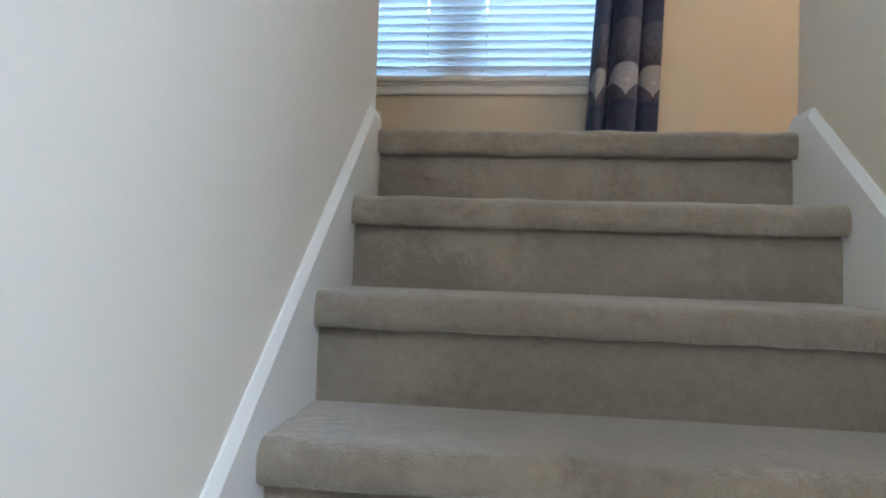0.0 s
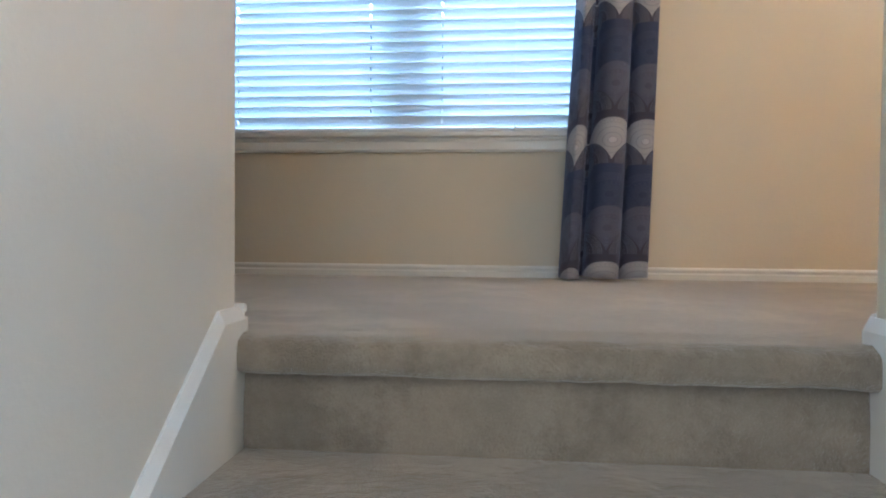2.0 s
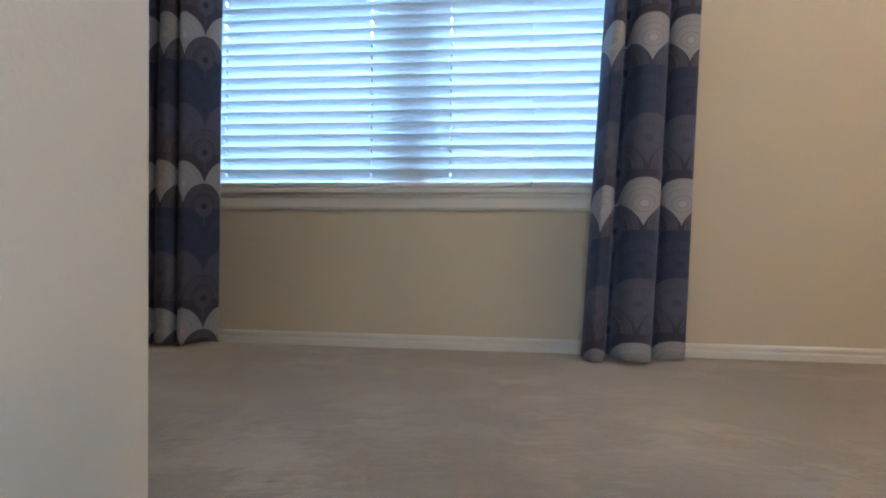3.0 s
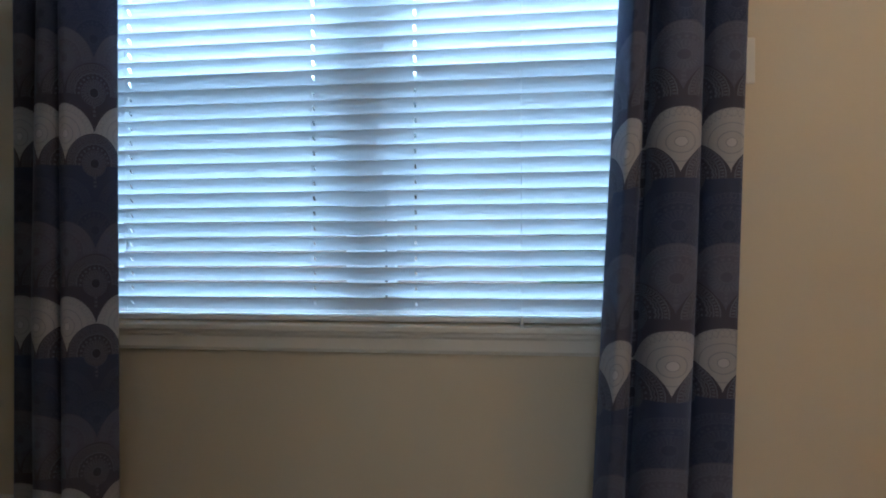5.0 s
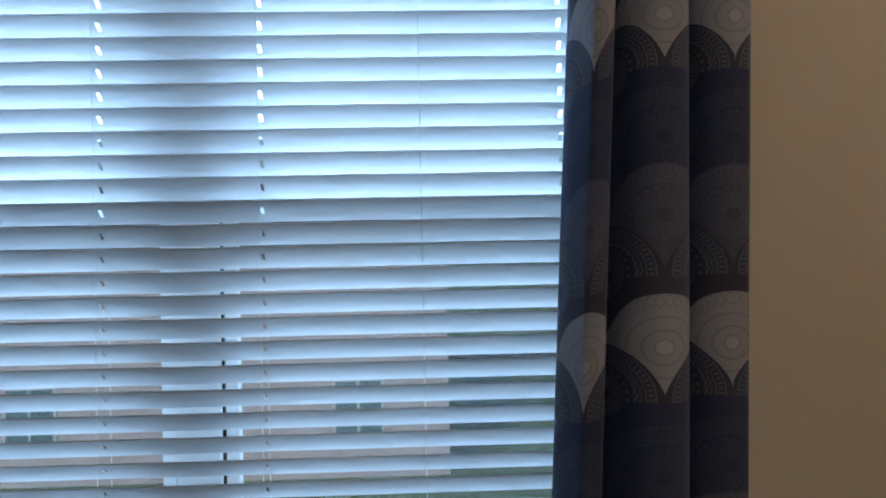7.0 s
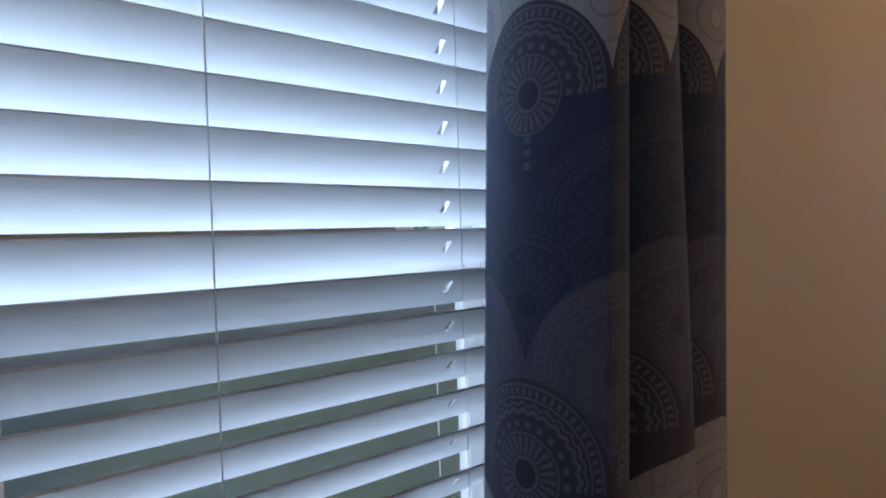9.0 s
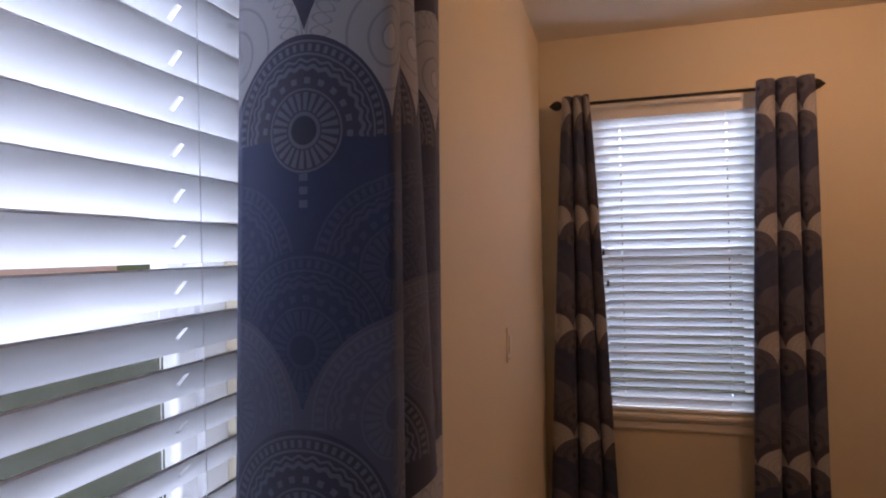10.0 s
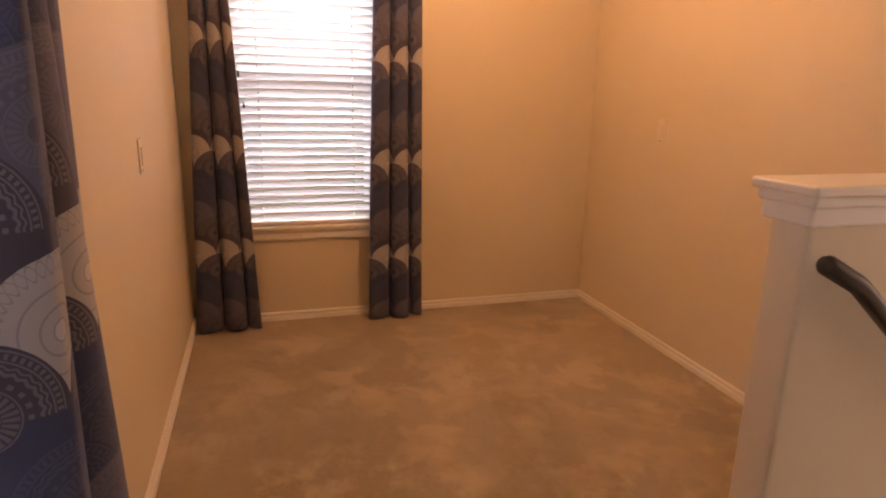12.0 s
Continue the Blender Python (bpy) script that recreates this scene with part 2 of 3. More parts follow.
    bs.inputs["Sheen Tint"].default_value = (0.52, 0.62, 0.95, 1)
    trn = nt.nodes.new("ShaderNodeBsdfTranslucent")
    nt.links.new(base, trn.inputs[0])
    mxs = nt.nodes.new("ShaderNodeMixShader")
    mxs.inputs[0].default_value = 0.12
    nt.links.new(bs.outputs[0], mxs.inputs[1])
    nt.links.new(trn.outputs[0], mxs.inputs[2])
    nt.links.new(mxs.outputs[0], nt.nodes["Material Output"].inputs[0])
    bump(nt, bs, mth(nt, "ADD", weave, mth(nt, "MULTIPLY", ink, 0.8)), 0.0006)
    return m


CLOTH = curtain_material()

m, nt, bs = mat("lawn")
link(nt, mixc(nt, tex(nt, 0.6, 5, 0.7), (0.085, 0.15, 0.055), (0.13, 0.205, 0.09)), bs.inputs["Base Color"])
bs.inputs["Roughness"].default_value = 0.95
LAWN = m
m, nt, bs = mat("asphalt")
link(nt, mixc(nt, tex(nt, 2, 5, 0.7), (0.05, 0.052, 0.055), (0.09, 0.09, 0.092)), bs.inputs["Base Color"])
bs.inputs["Roughness"].default_value = 0.9
ASPHALT = m
m, nt, bs = mat("grey_shingles")
link(nt, mixc(nt, tex(nt, 3, 5, 0.7), (0.09, 0.085, 0.085), (0.17, 0.16, 0.155)), bs.inputs["Base Color"])
bs.inputs["Roughness"].default_value = 0.9
ROOF = m
SIDING = paint("pale_siding", (0.60, 0.53, 0.53), 0.8, 6, 0.01, 0.15)
m, nt, bs = mat("dark_window_glass")
bs.inputs["Base Color"].default_value = (0.10, 0.19, 0.20, 1)
bs.inputs["Roughness"].default_value = 0.08
DARKGLASS = m


# ---- mesh helpers ----
def part(name, bm, material, parent=None, label="", smooth=False):
    me = bpy.data.meshes.new(name)
    bm.normal_update()
    bm.to_mesh(me)
    bm.free()
    me.materials.append(material)
    if smooth:
        for p in me.polygons:
            p.use_smooth = True
    ob = new(name, me)
    if parent:
        ob.parent = parent
    if label:
        ob["label"] = label
    return ob


def box(bm, x0, x1, y0, y1, z0, z1, bev=0.0, seg=2):
    r = bmesh.ops.create_cube(bm, size=1, matrix=Matrix.Translation(((x0 + x1) / 2, (y0 + y1) / 2, (z0 + z1) / 2)) @ Matrix.Diagonal((x1 - x0, y1 - y0, z1 - z0, 1)))
    if bev:
        ed = list({e for v in r["verts"] for e in v.link_edges})
        bmesh.ops.bevel(bm, geom=ed, offset=bev, segments=seg, affect="EDGES", profile=0.5)


def boxed(name, dims, material, parent=None, label="", bev=0.0, seg=2):
    bm = bmesh.new()
    box(bm, *dims, bev, seg)
    return part(name, bm, material, parent, label)


def sweep(bm, profile, path_a, path_b, up=(0, 0, 1), out=(0, -1, 0)):
    """A straight moulding: profile points (out, up) carried from one end to the other."""
    a, b, u, o = Vector(path_a), Vector(path_b), Vector(up), Vector(out)
    ra = [bm.verts.new(a + o * p + u * q) for p, q in profile]
    rb = [bm.verts.new(b + o * p + u * q) for p, q in profile]
    k = len(profile)
    for i in range(k):
        bm.faces.new((ra[i], ra[(i + 1) % k], rb[(i + 1) % k], rb[i]))
    bm.faces.new(ra[::-1])
    bm.faces.new(rb)
    bmesh.ops.recalc_face_normals(bm, faces=bm.faces)


def tube(bm, pts, r, sides=10):
    rings = []
    for i, p in enumerate(pts):
        p = Vector(p)
        d = (Vector(pts[min(i + 1, len(pts) - 1)]) - Vector(pts[max(i - 1, 0)])).normalized()
        side = d.cross(Vector((0, 0, 1)))
        side = side.normalized() if side.length > 1e-4 else Vector((1, 0, 0))
        top = side.cross(d)
        rr = r[i] if isinstance(r, (list, tuple)) else r
        rings.append([bm.verts.new(p + (side * math.cos(a) + top * math.sin(a)) * rr) for a in [2 * math.pi * k / sides for k in range(sides)]])
    for a, b in zip(rings, rings[1:]):
        for k in range(sides):
            bm.faces.new((a[k], a[(k + 1) % sides], b[(k + 1) % sides], b[k]))
    bm.faces.new(rings[0][::-1])
    bm.faces.new(rings[-1])
    bmesh.ops.recalc_face_normals(bm, faces=bm.faces)


def empty(name, at=(0, 0, 0)):
    ob = new(name)
    ob.location = at
    return ob


# ---- plan ----
RISER, RUN = 0.190, 0.2205
XL, XR = -0.479, 0.517          # faces of the stair walls
SKIRT = 0.014
YN, XE, YS, XW, H = 1.484, 2.881, -0.80, -2.3, 2.37
WALL_T = 0.16
W1 = (-1.300, 0.440, 0.572, 2.03)  # opening of the north window
W2 = (0.470, 1.245, 0.532, 2.03)   # opening of the east window (along y)
STEPS = 14
LOW = -STEPS * RISER


def wall(name, dims, material, label):
    return tagged(boxed(name, dims, material), label, "wall", kind="structure")


# north wall round its window
bm = bmesh.new()
box(bm, XW, W1[0], YN, YN + WALL_T, 0, H)
box(bm, W1[1], XE, YN, YN + WALL_T, 0, H)
box(bm, W1[0], W1[1], YN, YN + WALL_T, 0, W1[2])
box(bm, W1[0], W1[1], YN, YN + WALL_T, W1[3], H)
tagged(part("wall_north", bm, WALL), "beige painted wall pierced by a wide window", "wall", kind="structure")
bm = bmesh.new()
box(bm, XE, XE + WALL_T, YS - 0.15, W2[0], 0, H)
box(bm, XE, XE + WALL_T, W2[1], YN + WALL_T, 0, H)
box(bm, XE, XE + WALL_T, W2[0], W2[1], 0, W2[2])
box(bm, XE, XE + WALL_T, W2[0], W2[1], W2[3], H)
tagged(part("wall_east", bm, WALL), "beige painted wall with a single tall window", "wall", kind="structure")
HW_T = 0.104                    # thickness of the low wall beside the stairs
HW_END, HW_TOP = 0.050, 1.032
SW_END = 0.032
wall("wall_south", (XR + HW_T, XE, YS - 0.12, YS, 0, H), WALL, "plain beige painted wall of the loft")
wall("wall_south_west", (XW, XL - 0.12, YS - 0.12, YS, 0, H), WALL, "plain beige painted wall beside the stairs")
wall("wall_west", (XW - 0.12, XW, YS - 0.12, YN + WALL_T, 0, H), WALL, "plain beige painted end wall")

# stair walls, reaching down to the lower storey
bm = bmesh.new()
box(bm, XL - 0.12, XL, -3.4, SW_END, LOW, H, 0.012, 3)
tagged(part("wall_stair_west", bm, STAIRWALL), "off-white painted wall running up along the stairs", "wall", kind="structure")
bm = bmesh.new()
box(bm, XR, XR + HW_T, YS, HW_END, LOW, HW_TOP, 0.014, 3)
tagged(part("wall_stair_low", bm, WALL), "beige painted low wall guarding the top of the stairs", "wall", kind="structure")
wall("wall_stair_east", (XR, XR + HW_T, -1.7, YS, LOW, H), STAIRWALL, "off-white painted wall along the lower stairs")
# unseen wall; the opening is made up to frame the daylight fill
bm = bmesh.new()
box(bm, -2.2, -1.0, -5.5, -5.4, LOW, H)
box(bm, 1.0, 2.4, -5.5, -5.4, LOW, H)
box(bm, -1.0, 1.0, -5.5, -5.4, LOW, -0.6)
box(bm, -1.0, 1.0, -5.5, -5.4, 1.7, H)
tagged(part("wall_lower_south", bm, STAIRWALL), "off-white hall wall with a tall opening added for the fill lamp", "wall", kind="structure")
wall("wall_lower_west", (-2.3, -2.2, -5.5, -3.4, LOW, H), STAIRWALL, "plain off-white wall of the lower hall")
wall("wall_lower_east", (2.4, 2.5, -5.5, -1.7, LOW, H), STAIRWALL, "plain off-white wall of the lower hall")
wall("wall_lower_north_west", (-2.2, XL - 0.12, -3.4, -3.3, LOW, H), STAIRWALL, "plain off-white wall of the lower hall")
wall("wall_lower_north_east", (XR + HW_T, 2.4, -1.82, -1.7, LOW, H), STAIRWALL, "plain off-white wall of the lower hall")
bm = bmesh.new()
box(bm, -2.3, 2.5, -5.5, -2.85, LOW - 0.1, LOW)
box(bm, XR + HW_T, 2.5, -2.85, -1.7, LOW - 0.1, LOW)
tagged(part("floor_lower", bm, CARPET), "beige carpet of the lower hall", "floor", kind="structure")

bm = bmesh.new()
box(bm, XW - 0.12, XE + WALL_T, YS - 0.12, YN + WALL_T, H, H + 0.12)
box(bm, -2.3, 2.5, -5.5, YS - 0.12, H, H + 0.12)
tagged(part("ceiling", bm, CEIL), "warm-lit painted ceiling with light texture", "ceiling", kind="structure")


# carpeted floor, gently uneven
def carpet_sheet(bm, x0, x1, y0, y1, step=0.05):
    nx, ny = max(2, int((x1 - x0) / step)), max(2, int((y1 - y0) / step))
    grid = [[bm.verts.new((x0 + (x1 - x0) * i / nx, y0 + (y1 - y0) * j / ny, 0.0)) for j in range(ny + 1)] for i in range(nx + 1)]
    for i in range(nx):
        for j in range(ny):
            bm.faces.new((grid[i][j], grid[i + 1][j], grid[i + 1][j + 1], grid[i][j + 1]))


bm = bmesh.new()
carpet_sheet(bm, XW, XE, 0.12, YN)
carpet_sheet(bm, XR - SKIRT + 0.002, XE, 0.04, 0.12)
carpet_sheet(bm, XW, XL - 0.02, 0.0, 0.12)
carpet_sheet(bm, XR + HW_T, XE, YS, 0.04)
carpet_sheet(bm, XW, XL - 0.12, YS, 0.0)
bmesh.ops.remove_doubles(bm, verts=bm.verts, dist=1e-4)
tagged(part("floor", bm, CARPET, smooth=True), "beige cut-pile carpet with nap marks", "floor", kind="structure")
tagged(boxed("floor_slab", (XW, XE, 0.05, YN, -0.25, -0.012), TRIM), "floor build-up under the carpet", "floor", kind="structure")

# ---- stairs ----
stairs = tagged(empty("staircase", (0, 0, LOW)), "straight flight of stairs wrapped in beige carpet", "stairs")


def tread_mesh(k):
    """A carpeted step: bullnose, tread and the riser beneath, as one wrapped strip."""
    z, y = -RISER * k, -RUN * k
    back = y + (0.121 if k == 0 else RUN + 0.03)
    r = 0.027
    prof = [(back, z), (y + 0.10, z), (y + 0.05, z - 0.001)]
    for i in range(7):
        a = math.pi / 2 + math.pi / 2 * i / 6
        prof.append((y + r + r * math.cos(a), z - r + r * math.sin(a)))
    prof += [(y - 0.001, z - 0.042), (y + 0.001, z - 0.055), (y + 0.008, z - 0.062), (y + 0.040, z - 0.060), (y + 0.030, z - 0.068), (y + 0.027, z - 0.12), (y + 0.026, z - RISER - 0.004)]
    bm = bmesh.new()
    n = 64
    cols = []
    for i in range(n + 1):
        x0 = XL - 0.02 if k == 0 else XL + SKIRT - 0.002
        x = x0 + (XR - SKIRT + 0.002 - x0) * i / n
        w = [0.0 if j < 2 else 0.0034 * noise.noise((x * 11, k * 3.1, j * 0.35)) + 0.0012 * noise.noise((x * 45, k * 5.1, j * 0.5)) for j in range(len(prof))]
        cols.append([bm.verts.new((x, p[0] - abs(w[j]) * 0.8, p[1] + w[j])) for j, p in enumerate(prof)])
    for a, b in zip(cols, cols[1:]):
        for j in range(len(prof) - 1):
            bm.faces.new((a[j], b[j], b[j + 1], a[j + 1]))
    bmesh.ops.recalc_face_normals(bm, faces=bm.faces)
    return bm


for k in range(STEPS):
    st = part("step", tread_mesh(k), STAIRCARPET, stairs, smooth=True)
    st.matrix_parent_inverse = Matrix.Translation((0, 0, -LOW))


def skirt_board(name, x_face, sign, ye, label):
    """Sloping board beside the steps, level for a hand's breadth at the head, with a small moulded return."""
    bm = bmesh.new()
    top0 = 0.042
    yk = -0.040
    zb = LOW
    yb = yk + (zb + 0.10 - top0) / (RISER / RUN)
    out = [(ye, top0), (yk, top0), (yb, zb + 0.10), (yb, zb), (yb + 0.3, zb), (ye, -0.33)]
    rings = []
    for dx, drop in ((0, 0), (0.004, 0), (SKIRT, 0.021)):
        rings.append([bm.verts.new((x_face + sign * dx, y, z - (drop if i < 3 else 0))) for i, (y, z) in enumerate(out)])
    n = len(out)
    for p, q in zip(rings, rings[1:]):
        for i in range(n):
            bm.faces.new((p[i], p[(i + 1) % n], q[(i + 1) % n], q[i]))
    bm.faces.new(rings[0])
    bm.faces.new(rings[-1][::-1])
    bmesh.ops.recalc_face_normals(bm, faces=bm.faces)
    return tagged(part(name, bm, TRIM), label, "skirting", kind="structure")


skirt_board("trim_stair_west", XL, 1, SW_END + 0.002, "white sloping skirting board along the stairs")
skirt_board("trim_stair_east", XR, -1, HW_END, "white sloping skirting board along the stairs")

BASE_PROFILE = [(0, 0), (0.016, 0), (0.016, 0.020), (0.013, 0.023), (0.003, 0.025), (0.003, 0.031), (0.011, 0.033), (0.012, 0.037), (0.010, 0.042), (0.004, 0.046), (0, 0.047)]


def baseboard(name, a, b, out):
    bm = bmesh.new()
    sweep(bm, BASE_PROFILE, a, b, (0, 0, 1), out)
    return tagged(part(name, bm, TRIM), "white moulded baseboard along the wall", "baseboard", kind="structure")


baseboard("baseboard_north", (XW, YN, 0), (XE, YN, 0), (0, -1, 0))
baseboard("baseboard_east", (XE, YS, 0), (XE, YN, 0), (-1, 0, 0))
baseboard("baseboard_south", (XR + HW_T, YS, 0), (XE, YS, 0), (0, 1, 0))
baseboard("baseboard_low_wall", (XR + HW_T, YS, 0), (XR + HW_T, HW_END, 0), (1, 0, 0))
baseboard("baseboard_low_wall_end", (XR + 0.002, HW_END, 0), (XR + HW_T + 0.014, HW_END, 0), (0, 1, 0))
baseboard("baseboard_stair_end", (XL - 0.13, SW_END, 0), (XL + SKIRT - 0.002, SW_END, 0), (0, 1, 0))

# cap on the low wall
cap = tagged(empty("ledge", (XR + HW_T / 2, YS, HW_TOP)), "white painted moulded ledge capping the low wall", "ledge")
inv = Matrix.Translation((-(XR + HW_T / 2), -YS, -HW_TOP))
o = boxed("cap_board", (XR - 0.034, XR + HW_T + 0.034, YS + 0.003, HW_END + 0.034, HW_TOP + 0.028, HW_TOP + 0.050), TRIM, cap, "", 0.006, 3)
o.matrix_parent_inverse = inv
o = boxed("cove_moulding", (XR - 0.024, XR + HW_T + 0.024, YS + 0.003, HW_END + 0.024, HW_TOP + 0.004, HW_TOP + 0.030), TRIM, cap, "", 0.009, 3)
o.matrix_parent_inverse = inv
o = boxed("lower_bead", (XR - 0.014, XR + HW_T + 0.014, YS + 0.003, HW_END + 0.014, HW_TOP - 0.036, HW_TOP + 0.006), TRIM, cap, "", 0.007, 3)
o.matrix_parent_inverse = inv

# handrail down the low wall
rail = tagged(empty("handrail", (XR - 0.05, 0, 0)), "dark round wooden handrail fixed along the stair wall", "handrail")
rinv = Matrix.Translation((-(XR - 0.05), 0, 0))
bm = bmesh.new()
RX = XR - 0.055
pts = [(RX, 0.062, 0.936), (RX, 0.054, 0.932), (RX, -0.030, 0.889), (RX, -0.042, 0.881), (RX, -0.055, 0.870), (RX, -3.0, 0.870 - 2.945 * RISER / RUN)]
tube(bm, pts, [0.016, 0.021, 0.021, 0.021, 0.021, 0.021], 14)
o = part("rail", bm, RAILWOOD_SILHOUETTE, rail, smooth=True)
o.matrix_parent_inverse = rinv
for yb in (-0.30, -1.5, -2.7):
    zr = 0.870 + (yb + 0.055) * RISER / RUN
    bm = bmesh.new()
    tube(bm, [(XR - 0.001, yb, zr - 0.085), (XR - 0.03, yb, zr - 0.08), (RX, yb, zr - 0.055), (RX, yb, zr - 0.015)], 0.007, 8)
    o = part("bracket", bm, BLACK, rail, smooth=True)
    o.matrix_parent_inverse = rinv


# ---- windows and blinds, built along x and facing -y, then turned into place ----
def build_window(name, width, z0, z1, zm, split, label):
    """Opening lined with returns; vinyl double-hung units; moulded stool and apron; zm: height of the meeting rails."""
    root = tagged(empty(name), label, "window", kind="structure")
    w = width / 2
    fy0, fy1 = 0.105, 0.155
    bm = bmesh.new()
    f = 0.045
    box(bm, -w, -w + f, fy0, fy1, z0, z1, 0.004)
    box(bm, w - f, w, fy0, fy1, z0, z1, 0.004)
    box(bm, -w + f, w - f, fy0, fy1, z1 - f, z1, 0.004)
    box(bm, -w + f, w - f, fy0, fy1, z0, z0 + f, 0.004)
    part("window_frame", bm, VINYL, root)
    units = [(-w + f, w - f)]
    if split:
        boxed("mullion", (-0.045, 0.045, fy0 - 0.004, fy1, z0 + f, z1 - f), VINYL, root, bev=0.004)
        # black strip put in for the dark groove between mullion and sash
        boxed("gap_shade_strip", (0.045, 0.0495, fy0 + 0.002, fy0 + 0.012, z0 + f, zm - 0.02), BLACK, root, "thin black strip standing for the shaded gap beside the mullion")
        units = [(-w + f, -0.045), (0.045, w - f)]
    for a, b in units:
        for lo, hi, yo in ((z0 + f, zm + 0.02, 0.115), (zm - 0.02, z1 - f, 0.130)):
            bm = bmesh.new()
            s = 0.030
            box(bm, a, a + s, yo, yo + 0.022, lo, hi, 0.003)
            box(bm, b - s, b, yo, yo + 0.022, lo, hi, 0.003)
            box(bm, a + s, b - s, yo, yo + 0.022, lo, lo + s, 0.003)
            box(bm, a + s, b - s, yo, yo + 0.022, hi - s, hi, 0.003)
            sash = part("sash", bm, VINYL, root)
            pane = boxed("pane", (a + s - 0.004, b - s + 0.004, yo + 0.009, yo + 0.013, lo + s - 0.004, hi - s + 0.004), GLASS, sash)
            pane.visible_shadow = False
        boxed("insect_screen", (a + 0.01, b - 0.01, 0.1525, 0.1535, z0 + f + 0.01, zm), SCREEN, root, "fine grey insect screen")
    bm = bmesh.new()
    box(bm, -w - 0.045, w + 0.045, -0.030, 0.104, z0 - 0.022, z0 - 0.001, 0.006, 3)
    part("window_sill", bm, TRIM, root)
    bm = bmesh.new()
    sweep(bm, [(0, 0), (0.010, 0), (0.014, 0.010), (0.014, 0.040), (0.019, 0.048), (0.019, 0.056), (0, 0.056)], (-w - 0.03, 0, z0 - 0.079), (w + 0.03, 0, z0 - 0.079), (0, 0, 1), (0, -1, 0))
    part("apron", bm, TRIM, root)
    return root


PITCH = 0.0424


def build_blind(width, z0, z1, ladders, tilt, label, tassels=(), tassel_material=PLASTIC):
    """Slatted blind hung in the opening: headrail, slats, bottom rail, ladder cords, pull cords."""
    root = tagged(empty("window_blind"), label, "blind")
    w = width / 2 - 0.006
    yc = 0.033
    bm = bmesh.new()
    box(bm, -w, w, yc - 0.026, yc + 0.030, z1 - 0.050, z1 - 0.002, 0.003)
    part("headrail", bm, VINYL, root)
    boxed("valance", (-w, w, yc - 0.036, yc - 0.028, z1 - 0.078, z1 - 0.002), VINYL, root, bev=0.003)
    boxed("bottom_rail", (-w, w, yc - 0.025, yc + 0.025, z0 + 0.004, z0 + 0.020), VINYL, root, bev=0.004)
    bm = bmesh.new()
    n, half, t = 6, 0.0255, 0.0013
    cuts = [-w]
    for x in ladders:
        cuts += [x - 0.0035, x + 0.0035]
    cuts.append(w)
    grids = []
    for lift in (t, -t):
        grids.append([[bm.verts.new((x, (-1 + 2 * j / n) * half, 0.0022 * (1 - (-1 + 2 * j / n) ** 2) + lift)) for j in range(n + 1)] for x in cuts])
    last = len(cuts) - 1

    def solid(i, j):
        return 0 <= i < last and 0 <= j < n and not (i % 2 == 1 and j in (2, 3))
    for i in range(last):
        for j in range(n):
            if solid(i, j):
                for g in grids:
                    bm.faces.new((g[i][j], g[i + 1][j], g[i + 1][j + 1], g[i][j + 1]))
                for (di, dj), (p, q) in (((-1, 0), ((i, j), (i, j + 1))), ((1, 0), ((i + 1, j), (i + 1, j + 1))), ((0, -1), ((i, j), (i + 1, j))), ((0, 1), ((i, j + 1), (i + 1, j + 1)))):
                    if not solid(i + di, j + dj):
                        bm.faces.new((grids[0][p[0]][p[1]], grids[0][q[0]][q[1]], grids[1][q[0]][q[1]], grids[1][p[0]][p[1]]))
    bmesh.ops.recalc_face_normals(bm, faces=bm.faces)
    slat = part("slat", bm, SLAT, root, smooth=True)
    slat.data.set_sharp_from_angle(angle=radians(40))
    z = z0 + 0.050
    first = True
    rng = random.Random(5)
    while z < z1 - 0.085:
        ob = slat if first else new("slat", slat.data)
        first = False
        ob.parent = root
        ob.matrix_basis = pose(0, yc, z, -tilt + rng.gauss(0, 0.5), rng.uniform(-0.04, 0.04), 0)
        z += PITCH
    for x in ladders:
        for yy in (yc - 0.024, yc + 0.024):
            bm = bmesh.new()
            tube(bm, [(x, yy, z0 + 0.02), (x, yy, z1 - 0.05)], 0.0005, 5)
            part("ladder_cord", bm, CORD, root)
    for x, zb in tassels:
        bm = bmesh.new()
        tube(bm, [(x, yc - 0.045, zb), (x, yc - 0.043, (zb + z1) / 2), (x, yc - 0.038, z1 - 0.05)], 0.0007, 5)
        cordo = part("pull_cord", bm, CORD, root)
        bm = bmesh.new()
        tube(bm, [(x, yc - 0.045, zb - 0.032), (x, yc - 0.045, zb - 0.028), (x, yc - 0.045, zb - 0.010), (x, yc - 0.045, zb)], [0.004, 0.006, 0.0045, 0.0015], 10)
        part("tassel", bm, tassel_material, cordo, smooth=True)
    return root


def turned(root, m):
    root.matrix_world = m
    return root


NORTH = pose((W1[0] + W1[1]) / 2, YN, 0)
EAST = pose(XE, (W2[0] + W2[1]) / 2, 0, 0, 0, -90)
TILT = 47
turned(build_window("window_1", W1[1] - W1[0], W1[2], W1[3], 1.265, True, "wide white twin vinyl window behind a blind"), NORTH)
turned(build_window("window_2", W2[1] - W2[0], W2[2], W2[3], 1.305, False, "single white vinyl window behind a blind"), EAST)
turned(build_blind(W1[1] - W1[0], W1[2], W1[3], (-0.70, -0.143, 0.148, 0.70), TILT, "white horizontal slat blind, half tilted, over the wide window", ((0.439, 0.60),)), NORTH)
